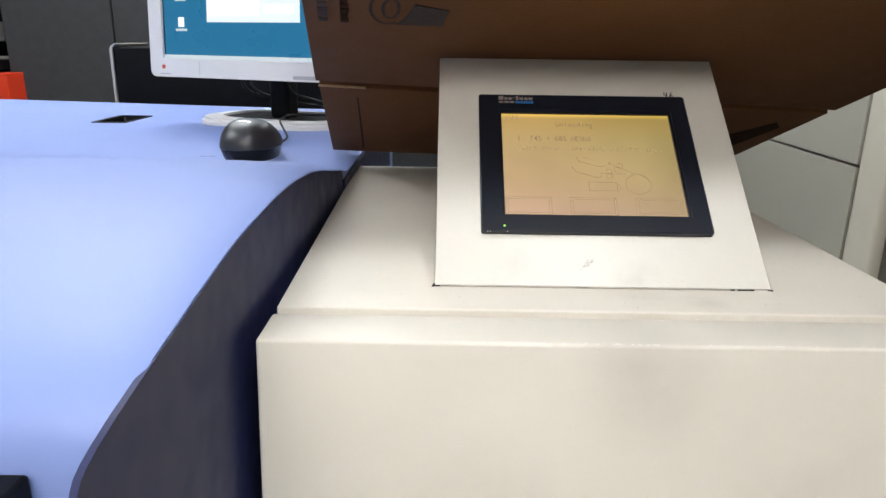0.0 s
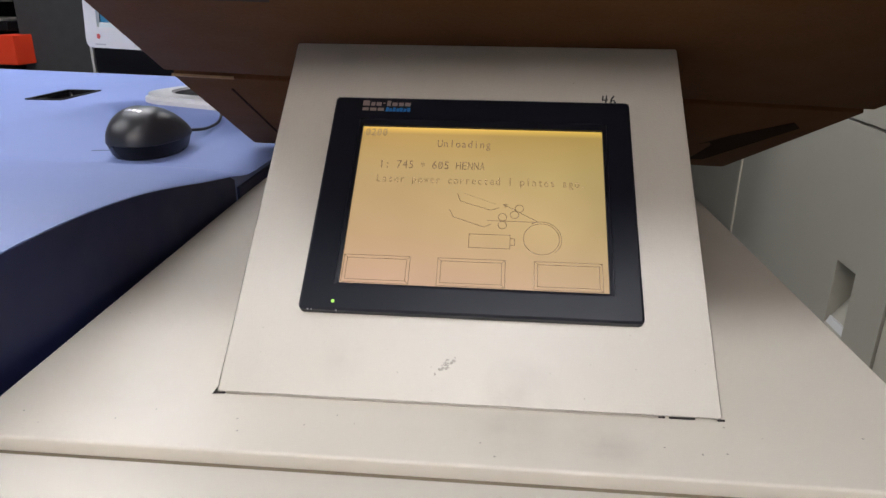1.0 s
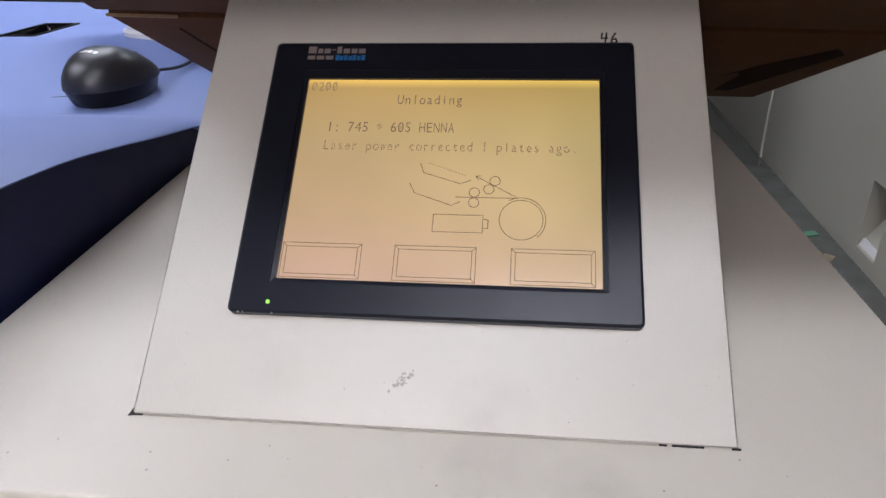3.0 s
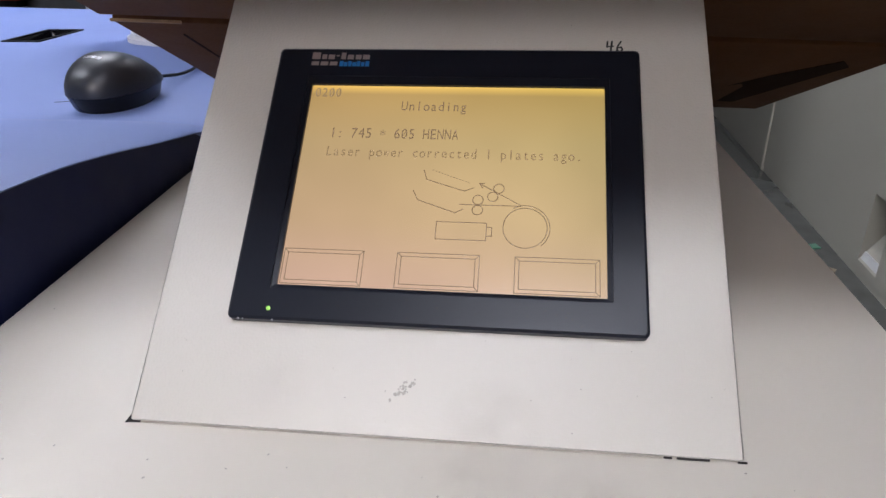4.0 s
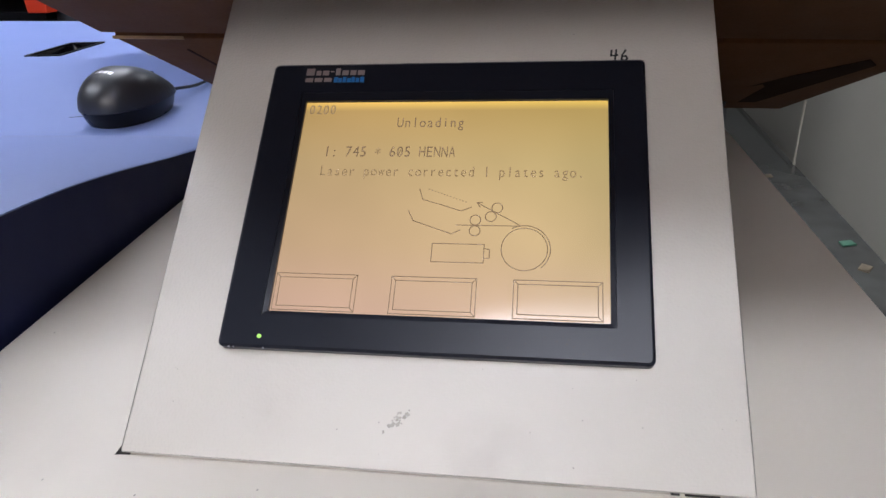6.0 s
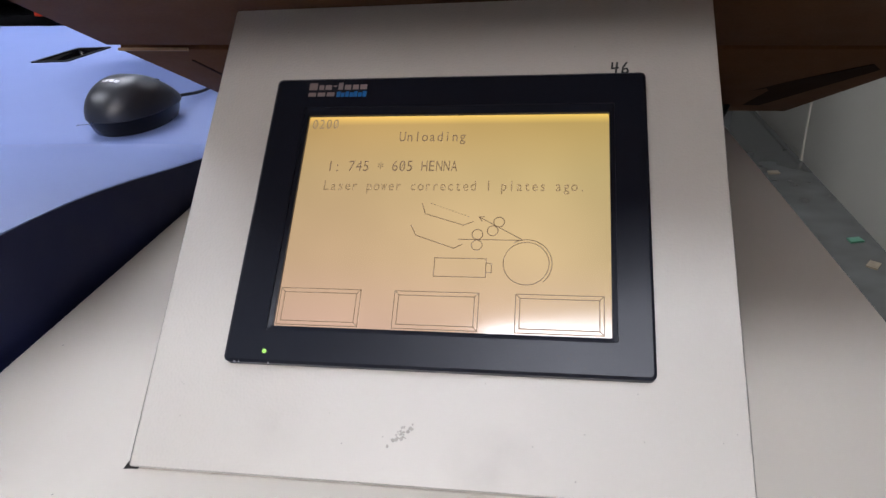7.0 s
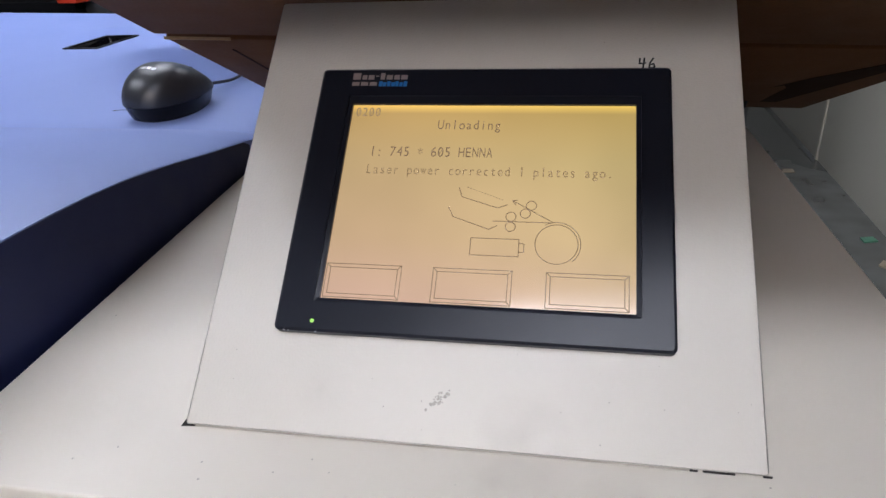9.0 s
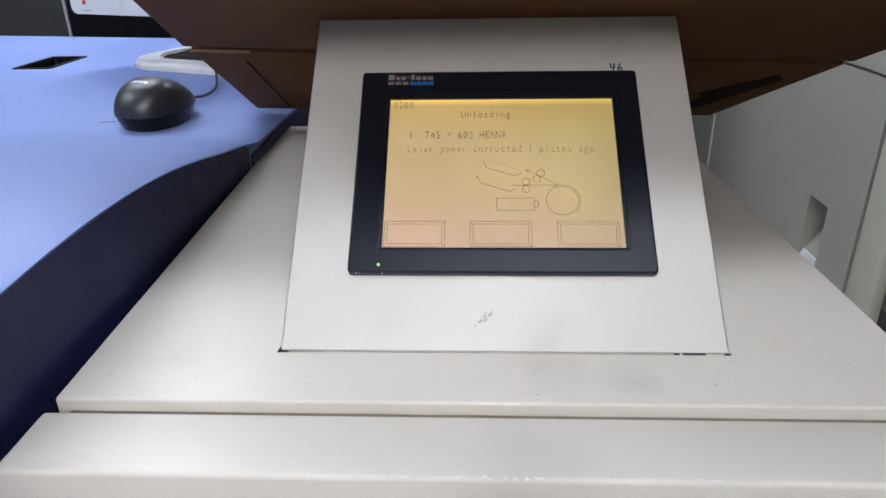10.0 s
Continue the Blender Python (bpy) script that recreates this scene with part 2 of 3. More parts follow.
def smooth_line(points, steps=6):
    """Catmull-Rom points through a few given ones."""
    P = [Vector(p) for p in points]
    P = [2 * P[0] - P[1]] + P + [2 * P[-1] - P[-2]]
    out = []
    for i in range(1, len(P) - 2):
        for s in range(steps):
            t = s / steps
            a, b, c, d = P[i - 1], P[i], P[i + 1], P[i + 2]
            out.append(0.5 * ((2 * b) + (c - a) * t + (2 * a - 5 * b + 4 * c - d) * t * t + (3 * b - a - 3 * c + d) * t ** 3))
    out.append(P[-2])
    return out


def rounded(x0, x1, y0, y1, r, n=5):
    out = []
    for cx, cy, a0 in ((x1 - r, y1 - r, 0), (x0 + r, y1 - r, 90), (x0 + r, y0 + r, 180), (x1 - r, y0 + r, 270)):
        for i in range(n + 1):
            a = radians(a0 + 90 * i / n)
            out.append((cx + r * math.cos(a), cy + r * math.sin(a)))
    return out


def frame_bm(outer, inner, z0, z1):
    """A flat ring between two outlines of equal count, from z0 to z1."""
    bm = bmesh.new()
    k = len(outer)
    rows = [[bm.verts.new((x, y, z)) for x, y in o] for o, z in ((outer, z0), (outer, z1), (inner, z1), (inner, z0))]
    for a in range(4):
        A, B = rows[a], rows[(a + 1) % 4]
        for i in range(k):
            bm.faces.new((A[i], A[(i + 1) % k], B[(i + 1) % k], B[i]))
    return bm


def strokes(lines, w, z, h=0.0002, bm=None):
    """Thin flat bars along the given lines of (x, y), lying at height z."""
    bm = bm or bmesh.new()
    for line in lines:
        for (ax, ay), (bx, by) in zip(line, line[1:]):
            d = Vector((bx - ax, by - ay, 0))
            if d.length < 1e-7:
                continue
            s = d.normalized().cross(Vector((0, 0, 1))) * w / 2
            e = d.normalized() * w * 0.3
            a, b = Vector((ax, ay, z)) - e, Vector((bx, by, z)) + e
            top = [bm.verts.new(p + Vector((0, 0, h))) for p in (a - s, b - s, b + s, a + s)]
            bm.faces.new(top)
    return bm


def arc(cx, cy, r, a0=0.0, a1=360.0, n=28):
    return [(cx + r * math.cos(radians(a0 + (a1 - a0) * i / n)), cy + r * math.sin(radians(a0 + (a1 - a0) * i / n))) for i in range(n + 1)]


GLYPHS = {}


def glyph(ch):
    """The flat outline of one letter of the built-in font, as (points, faces)."""
    if ch not in GLYPHS:
        cu = bpy.data.curves.new("letters", "FONT")
        cu.body = ch
        cu.resolution_u = 3
        ob = bpy.data.objects.new("letters", cu)
        scene.collection.objects.link(ob)
        me = bpy.data.meshes.new_from_object(ob.evaluated_get(bpy.context.evaluated_depsgraph_get()))
        bpy.data.objects.remove(ob)
        GLYPHS[ch] = ([tuple(v.co) for v in me.vertices], [tuple(p.vertices) for p in me.polygons])
        bpy.data.meshes.remove(me)
    return GLYPHS[ch]


def words(text, x0, x1, y0, y1, z):
    """Letters in even cells between x0 and x1, capitals from y0 to y1."""
    bm = bmesh.new()
    cell = (x1 - x0) / len(text)
    size = (y1 - y0) / max(p[1] for p in glyph("H")[0])
    for i, ch in enumerate(text):
        if ch == " ":
            continue
        pts, faces = glyph(ch)
        lo, hi = min(p[0] for p in pts), max(p[0] for p in pts)
        sx = min(size * 0.80, cell * 0.82 / (hi - lo))
        mid_x = x0 + (i + 0.5) * cell
        drop = 0.18 * (y1 - y0) if ch == "*" else 0.0
        vs = [bm.verts.new((mid_x + (p[0] - (lo + hi) / 2) * sx, y0 + p[1] * size - drop, z)) for p in pts]
        for f in faces:
            bm.faces.new([vs[k] for k in f])
        if ch == "0":
            half, t = (hi - lo) / 2 * sx, 0.00018
            bm.faces.new([bm.verts.new((mid_x + a * half * 0.75 + o, y0 + b * (y1 - y0), z)) for a, b, o in ((-1, 0.12, -t), (-1, 0.12, t), (1, 0.88, t), (1, 0.88, -t))])
    return bm


# ---- room ----
structure("floor", block(-3.6, 3.0, -2.6, 6.0, -0.1, 0.0), M_FLOOR, "glossy grey-green floor with dust along the cabinet", "floor")
structure("ceiling", block(-3.6, 3.0, -2.6, 6.0, 2.75, 2.85), M_CEIL, "plain white ceiling", "ceiling")
structure("wall_west", block(-3.7, -3.6, -2.6, 6.0, 0, 2.75), M_WALL, "plain off-white wall", "wall")
structure("wall_east", block(3.0, 3.1, -2.6, 6.0, 0, 2.75), M_WALL, "plain off-white wall", "wall")
structure("wall_north", block(-3.7, 3.1, 6.0, 6.1, 0, 2.75), M_WALL, "plain off-white wall", "wall")
structure("wall_south", block(-3.7, 3.1, -2.7, -2.6, 0, 2.75), M_WALL, "plain off-white wall", "wall")


def ceiling_light(x, y, w, d, lit):
    t = thing("ceiling_light", pose(x, y, 2.75), "flat fluorescent ceiling light out of view with a lit white diffuser", "ceiling light", "ceiling lights")
    part("housing", frame_bm(rounded(-w / 2 - 0.03, w / 2 + 0.03, -d / 2 - 0.03, d / 2 + 0.03, 0.01), rounded(-w / 2, w / 2, -d / 2, d / 2, 0.005), -0.07, -0.001), M_WHITE, t)
    part("diffuser", block(-w / 2 + 0.002, w / 2 - 0.002, -d / 2 + 0.002, d / 2 - 0.002, -0.06, -0.02), lit, t)


ceiling_light(0.53, -0.345, 0.8, 0.45, M_COOLTUBE)
# two unseen lamps added to light the blue cover and its background
ceiling_light(-1.85, 0.7, 0.9, 0.45, M_COOLTUBE)
ceiling_light(-0.9, 2.2, 1.2, 0.45, M_COOLTUBE)
ceiling_light(-0.2, -2.1, 2.0, 0.8, M_TUBE)
# unseen lamp added to brighten the cabinet across the aisle
ceiling_light(0.75, 3.0, 0.8, 0.45, M_COOLTUBE)

# ---- plate setter: blue cover, navy side, beige deck ----
setter = thing("plate_setter", pose(0, 0, 0), "plate setter with light blue curved cover, navy side, beige deck", "printing machine")
HUMP = [(0.316, 0.60), (0.318, 0.97), (0.326, 1.002), (0.345, 1.014), (0.42, 1.026), (0.508, 1.038), (0.57, 1.042), (0.63, 1.044), (0.69, 1.0425),
        (0.76, 1.0365), (0.82, 1.027), (0.87, 1.0175), (0.93, 1.0072), (0.970, 1.0007), (0.980, 1.0), (1.0, 1.0)]
curve = [(p.x, p.y) for p in smooth_line([(a, b, 0) for a, b in HUMP], 4)]
front_lip = [(0.358, 0.60), (0.358, 0.985), (0.3595, 1.000), (0.365, 1.010), (0.376, 1.0175)]
top_line = front_lip + [(y, z) for y, z in curve if y > 0.395]


def blue_cover():
    bm = bmesh.new()
    rows = []
    for x, drop in ((-1.5, 0), (-0.6, 0), (-0.481, 0), (-0.421, 0), (-0.035, 0), (-0.012, 0.0006), (0.008, 0.0019), (0.024, 0.0038), (0.036, 0.0060), (0.0430, 0.0078), (0.0462, 0.0089), (0.0462, 0.05)):
        back = 1.80 - 0.17 * (x + 0.55)
        prof = []
        for y, z in top_line:
            k = min(1.0, max(0.0, (1.0 - y) / 0.07))
            prof.append((y, z + (0.0078 * k if z > 0.98 else 0) - drop * (0.55 + 0.45 * k)))
        drop *= 0.55
        prof += [(y, 1.0 - drop) for y in (1.1, 1.3, 1.403, 1.519, back - 0.012)] + [(back - 0.003, 0.997 - drop), (back, 0.988 - drop), (back, 0.60)]
        rows.append([bm.verts.new((x, y, z)) for y, z in prof])
    for A, B in zip(rows, rows[1:]):
        for i in range(len(A) - 1):
            if abs(A[0].co.x + 0.481) < 1e-4 and abs(A[i].co.y - 1.403) < 1e-4:
                continue  # opening for the pull handle
            bm.faces.new((A[i], A[i + 1], B[i + 1], B[i]))
    bm.faces.new(rows[0])
    bm.faces.new(rows[-1])
    return bm


part("blue_cover", blue_cover(), M_BLUE, setter, "light blue painted cover with a humped front", smooth=True)
side = [(y, z - 0.0018) for y, z in curve if z > 0.9 and y < 0.938] + [(0.940, 1.0), (0.940, 0.40), (0.316, 0.40)]
part("side_plate", prism(side, 0.0440, 0.0470, "x"), M_NAVY, setter, "dark navy side plate with an arched top edge")
dirt = bmesh.new()
rd = random.Random(21)
for i in range(40):
    cx, cy, r = rd.uniform(0.07, 0.49), rd.choice((rd.uniform(0.565, 0.60), rd.uniform(0.565, 0.95))), rd.uniform(0.0002, 0.0007)
    dirt.faces.new([dirt.verts.new((cx + r * rd.uniform(0.6, 1.3) * math.cos(k * 1.047), cy + r * rd.uniform(0.6, 1.3) * math.sin(k * 1.047), 0.98115)) for k in range(6)])
tagged(part("dirt_specks", dirt, M_SCUFF, setter, "small dark specks on the deck"), kind="stuff")
# navy sheet stands in for the shaded edge of the blue cover here
part("rear_side_shade", block(0.0455, 0.0485, 0.946, 1.60, 0.40, 0.9915, 0.0008), M_NAVY, setter)
handle = part("pull_handle", frame_bm(rounded(-0.4835, -0.4185, 1.4005, 1.5215, 0.004), rounded(-0.477, -0.425, 1.407, 1.515, 0.003), 0.9985, 1.0016), M_BLACK, setter, "black frame of a recessed pull handle")


def pocket():
    bm = bmesh.new()
    top = [bm.verts.new((x, y, 0.9995)) for x, y in rounded(-0.477, -0.425, 1.407, 1.515, 0.003)]
    low = [bm.verts.new((x, y, 0.984)) for x, y in rounded(-0.474, -0.428, 1.414, 1.512, 0.006)]
    for i in range(len(top)):
        bm.faces.new((top[i], top[(i + 1) % len(top)], low[(i + 1) % len(top)], low[i]))
    bm.faces.new(low)
    return bm


part("pocket", pocket(), M_GLASS, handle, "glossy black handle pocket")
# silver block added to give the bright reflection at the pocket's end
part("glint_block", block(-0.452, -0.431, 1.484, 1.504, 0.9845, 0.9905, 0.001), M_TRIM, handle, "dull silver block for the glint in the pocket")
part("under_cover", block(-1.45, 0.0, 0.42, 1.60, 0.05, 0.62, 0.01), M_NAVY, setter)
part("front_tray", block(-1.2, -0.004, 0.300, 0.356, 0.945, 0.988, 0.004), M_GREYBAR, setter, "grey tray under the blue cover")


def skewed(bm):
    # the deck runs a little askew of the blue cover
    for v in bm.verts:
        v.co.x -= 0.026 * (v.co.y - 0.56)
    return bm


part("tray_clip", block(-0.003, 0.012, 0.318, 0.357, 0.950, 0.992, 0.002), M_BLACK, setter, "black clip")
part("deck", skewed(block(0.058, 0.509, 0.560, 1.10, 0.962, 0.981, 0.0016, 3)), M_BEIGE, setter, "beige painted sheet metal deck", smooth=True)


def flared(bm):
    for v in bm.verts:
        if v.co.y < 0.53:
            v.co.y -= 0.10 * max(0.0, 0.976 - v.co.z)
    return bm


part("front_panel", flared(block(0.057, 0.513, 0.509, 0.5515, 0.10, 0.980, 0.0026, 4)), M_BEIGE, setter, "beige front panel with a worn upper edge", smooth=True)
# brown strip added in place of the shade down in the gap
part("gap_shade", skewed(block(0.066, 0.503, 0.5522, 0.5592, 0.93, 0.9742)), M_SCRAP, setter, "brown strip for the shade in the gap behind the front panel")
part("body", skewed(block(0.064, 0.503, 0.580, 1.09, 0.04, 0.961, 0.003)), M_BEIGE, setter)

wear = bmesh.new()
rw = random.Random(11)
for i in range(30):
    cx, w = rw.choice((rw.uniform(0.23, 0.30), rw.uniform(0.30, 0.42))), rw.uniform(0.0003, 0.0014)
    y0, z0 = 0.5094 + rw.uniform(-0.0004, 0.0010), 0.98015
    wear.faces.new([wear.verts.new((cx + a * w, y0 + b * rw.uniform(0.0003, 0.0012), z0 + i * 0.000003)) for a, b in ((-1, -1), (1, -1), (0.8, 1), (-0.7, 1))])
tagged(part("worn_paint", wear, M_WORN, setter, "pale chips where the paint is worn off the edge"), kind="stuff")

# ---- operator panel: its own axes lie in the slanted face ----
SCR = (0.053, 0.1955, 0.0612, 0.1671)
M_LCD = lcd_material()
TILT_UP = 41.1
slant = pose(0.164, 0.604, 0.9825, TILT_UP, 0, 0)
panel = thing("operator_panel", slant, "slanted beige operator panel with black touch screen on the deck", "control panel")
PW, PH = 0.2458, 0.2375
ca, sa = math.cos(radians(TILT_UP)), math.sin(radians(TILT_UP))


def housing():
    # the wedge: slanted face, back and base, in the slanted axes
    deep = lambda y, z: (y * ca + z * sa, -y * sa + z * ca)
    pts = [(0, 0), (PH, 0), deep(PH * ca, -0.0005 + 0.0)[0:2], deep(0.001, -0.0005)]
    return prism(pts, -0.0006, PW, "x", 0.0012, 2)


part("housing", housing(), M_PANEL, panel, "beige textured sheet metal wedge", smooth=True)
BZ = (0.0340, 0.2120, 0.0448, 0.1880)
outer = rounded(BZ[0], BZ[1], BZ[2], BZ[3], 0.0025)
mid = rounded(BZ[0] + 0.0012, BZ[1] - 0.0012, BZ[2] + 0.0012, BZ[3] - 0.0012, 0.002)
inner = rounded(SCR[0] - 0.0022, SCR[1] + 0.0022, SCR[2] - 0.0022, SCR[3] + 0.0042, 0.001)
lip = rounded(SCR[0], SCR[1], SCR[2], SCR[3], 0.0006)


def bezel_bm():
    bm = bmesh.new()
    k = len(outer)
    rows = [[bm.verts.new((x, y, z)) for x, y in o] for o, z in ((outer, 0.0003), (outer, 0.0042), (mid, 0.0050), (inner, 0.0050), (inner, 0.0041), (lip, 0.0037), (lip, 0.0003))]
    for A, B in zip(rows, rows[1:]):
        for i in range(k):
            bm.faces.new((A[i], A[(i + 1) % k], B[(i + 1) % k], B[i]))
    return bm


bezel = part("bezel", bezel_bm(), M_BEZEL, panel, "black plastic touch screen frame")
part("power_light", block(BZ[0] + 0.0171, BZ[0] + 0.0188, BZ[2] + 0.0039, BZ[2] + 0.0057, 0.0048, 0.0056, 0.0007), M_LED, bezel, "small green power light")
dust = bmesh.new()
rz = random.Random(8)
for i in range(30):
    cx, cy, r = rz.uniform(BZ[0] + 0.012, BZ[1] - 0.008), BZ[2] + rz.uniform(0.002, 0.012), rz.uniform(0.00015, 0.00045)
    dust.faces.new([dust.verts.new((cx + r * rz.uniform(0.6, 1.6) * math.cos(k * 1.047), cy + r * rz.uniform(0.5, 1.1) * math.sin(k * 1.047), 0.00508)) for k in range(6)])
tagged(part("dust_specks", dust, M_GAP, bezel, "dark specks on the lower bar"), kind="stuff")
chips = bmesh.new()
for cx, w in ((0.0046, 0.0009), (0.0068, 0.0005), (0.0198, 0.0007)):
    block(BZ[0] + cx, BZ[0] + cx + w, BZ[2] - 0.0003, BZ[2] + 0.0006, 0.0038, 0.00445, bm=chips)
part("chipped_edge", chips, M_GREYBAR, bezel, "pale chips on the lower edge")
bar = bmesh.new()
for i, (w, tall) in enumerate(((3.4, 1.0), (2.0, 0.68), (2.6, 0.68), (1.4, 0.0), (1.9, 1.0), (2.6, 0.68), (2.4, 0.68), (2.8, 0.68))):
    x = BZ[0] + 0.0171 + (0.0, 4.1, 6.7, 9.9, 12.0, 14.6, 17.9, 20.9)[i] * 0.00124
    low = 0.0018 if tall == 0.0 else 0.0
    high = 0.0024 if tall == 0.0 else 0.0040 * tall
    block(x, x + w * 0.00122, BZ[2] + 0.1362 + low, BZ[2] + 0.1362 + high, 0.0049, 0.0052, bm=bar)
part("maker_mark", bar, M_BRANDGREY, bezel, "pinkish grey printed bars")
small = bmesh.new()
for i in range(7):
    x = BZ[0] + 0.0316 + i * 0.00218
    block(x, x + (0.0017 if i % 3 else 0.0019), BZ[2] + 0.1320, BZ[2] + (0.1350 if i % 2 == 0 else 0.1344), 0.0049, 0.0052, bm=small)
part("maker_mark", small, M_BLUEBAR, bezel, "blue printed bars")
for i in range(3):
    part("maker_mark", block(BZ[0] + 0.0172 + i * 0.0047, BZ[0] + 0.0172 + i * 0.0047 + 0.0038, BZ[2] + 0.1324, BZ[2] + 0.1346, 0.0049, 0.0052), M_BRANDGREY, bezel)
display = part("display", block(SCR[0] - 0.0005, SCR[1] + 0.0005, SCR[2] - 0.0005, SCR[3] + 0.0005, 0.0006, 0.0022), M_LCD, panel, "amber backlit screen with dark text and a roller diagram")
DZ = 0.00232
ox, oy = BZ[0], BZ[2] + 0.0013
for text, x0, x1, y0, y1, mat in (("0200", 20.6, 34.4, 114.4, 119.4, M_INKSOFT), ("Unloading", 64.6, 96.8, 107.0, 112.2, M_INK), ("1: 745 * 605 HENNA", 31.4, 93.8, 91.2, 96.6, M_INK),
                                  ("Laser power corrected 1 plates ago.", 31.0, 151.4, 81.2, 86.2, M_INKSOFT)):
    part("text_line", words(text, ox + x0 / 1000, ox + x1 / 1000, oy + y0 / 1000, oy + y1 / 1000, DZ), mat, display)


def mm(line):
    return [(ox + a / 1000, oy + b / 1000) for a, b in line]


LW = 0.00042
part("upper_tray_line", strokes([mm([(79, 74.5), (80.8, 69.5), (98.3, 64.1), (102.7, 65.9)])], LW, DZ), M_INK, display)
part("lower_tray_line", strokes([mm([(74.9, 63.8), (77.4, 59.0), (94.8, 53.0), (98.4, 55.0)])], LW, DZ), M_INK, display)
part("dotted_line", strokes([mm([(83.2 + i * 1.4, 74.6 - i * 0.51), (83.55 + i * 1.4, 74.47 - i * 0.51)]) for i in range(13)], 0.0004, DZ), M_INK, display)
for a, b in ((114.0, 65.8), (111.4, 61.6), (104.8, 59.8), (104.8, 54.7)):
    part("roller_circle", strokes([mm(arc(a, b, 2.35, n=18))], LW, DZ), M_INK, display)
part("plate_line", strokes([mm([(96.5, 57.3), (124.2, 57.3)])], LW, DZ), M_INK, display)
part("arrow_line", strokes([mm([(105.1, 68.2), (124.2, 57.6)]), mm([(107.4, 68.3), (105.1, 68.2), (106.6, 66.0)])], LW, DZ), M_INK, display)
part("drum_circle", strokes([mm(arc(126.3, 46.7, 9.7, n=40)), mm(arc(126.3, 46.7, 10.9, -48, 120, n=28))], LW, DZ), M_INK, display)
part("motor_outline", strokes([mm([(86.9, 48.4), (109.3, 48.4), (109.3, 39.9), (86.9, 39.9), (86.9, 48.4)]), mm([(109.3, 46.5), (111.7, 46.2), (111.7, 42.2), (109.3, 42.0)])], LW, DZ), M_INK, display)
for x0, x1 in ((19.8, 55.9), (70.9, 107.1), (122.5, 158.5)):
    y0, y1 = 16.2, 32.8
    part("screen_button", strokes([mm([(x0, y0), (x0, y1), (x1, y1), (x1, y0), (x0, y0)]), mm([(x0 + 1.8, y0 + 1.8), (x0 + 1.8, y1 - 1.8), (x1 - 1.8, y1 - 1.8), (x1 - 1.8, y0 + 1.8), (x0 + 1.8, y0 + 1.8)]),
                                   mm([(x0, y1), (x0 + 1.8, y1 - 1.8)]), mm([(x1, y1), (x1 - 1.8, y1 - 1.8)]), mm([(x1, y0), (x1 - 1.8, y0 + 1.8)])], LW, DZ), M_INK, display)
# handwritten number, scuff and screw slot on the sheet metal
part("handwriting", strokes([mm([(163.6, 150.5), (163.3, 147.2), (166.3, 147.6)]), mm([(165.8, 150.6), (165.0, 144.5)]), mm([(170.1, 150.5), (168.4, 147.6), (168.0, 145.0), (169.6, 144.4), (170.7, 145.5), (170.1, 147.1), (168.4, 146.6)])], 0.0009, 0.0003), M_MARKER, panel, "number 46 in black marker")
rs = random.Random(4)
scuff = bmesh.new()
for i in range(34):
    t = rs.gauss(0, 0.5)
    cx, cy, r = 0.1133 + 0.0055 * t + rs.gauss(0, 0.0012), 0.0192 + 0.0036 * t + rs.gauss(0, 0.0010), rs.uniform(0.00025, 0.0009)
    ring = [scuff.verts.new((cx + r * rs.uniform(0.5, 1.2) * math.cos(k * 1.047), cy + r * rs.uniform(0.5, 1.2) * math.sin(k * 1.047), 0.00012 + i * 0.000004)) for k in range(6)]
    scuff.faces.new(ring)
part("scuff_mark", scuff, M_SCUFF, panel, "grey rubbed scuff in the paint")
specks = bmesh.new()
for i in range(26):
    cx, cy, r = rs.uniform(0.004, PW - 0.004), rs.choice((rs.uniform(0.003, 0.042), rs.uniform(0.19, 0.235))), rs.uniform(0.00012, 0.00032)
    specks.faces.new([specks.verts.new((cx + r * math.cos(k * 1.047), cy + r * math.sin(k * 1.047), 0.00012)) for k in range(6)])
tagged(part("specks", specks, M_SCUFF, panel), kind="stuff")
part("base_joint", block(0.004, PW - 0.030, -0.0007, 0.0, -0.002, -0.0004), M_PALEJOINT, panel, "pale brown joint along the deck")
part("base_slot", prism([(-0.0028, -0.0013), (-0.0008, -0.0010), (0.0035, -0.0008), (0.0035, 0.0), (0.0, 0.0), (-0.0008, 0.0022)], -0.002, -0.0004), M_GAP, panel)
for x0, x1 in ((PW - 0.0295, PW - 0.0265), (PW - 0.0245, PW - 0.0125), (PW - 0.002, PW + 0.0012)):
    part("base_slot", block(x0, x1, -0.0008, 0.0, -0.002, -0.0004), M_GAP, panel)

# ---- carton leaning on the panel ----
Cl, e1 = Vector((0.034, 0.856, 1.107)), Vector((0.567, 0.065, -0.028)).normalized()
e2 = Vector((-0.028, 0.25, -0.107))
e2 = (e2 - e1 * e2.dot(e1)).normalized()
e3 = e1.cross(e2)
cm = Matrix((e1, e2, e3)).transposed().to_4x4()
cm.translation = Cl + e3 * 0.001
carton = thing("cardboard_carton", cm, "brown cardboard carton with dark print leaning on the operator panel", "cardboard box")
# front end is out of view, its length set to shade deck and panel
part("body", block(0.001, 0.573, -0.362, -0.0110, 0.0, 0.30, 0.002, 2), M_CARD, carton, smooth=True)
# near-black filler puts the slot's shade between body and end tray
part("core", block(0.010, 0.565, -0.03, 0.010, 0.012, 0.29), M_GAP, carton)
tray = prism([(0.004, 0.0020), (0.571, -0.0010), (0.552, 0.216), (0.009, 0.268)], 0.0, 0.30, "z", 0.0015, 2)
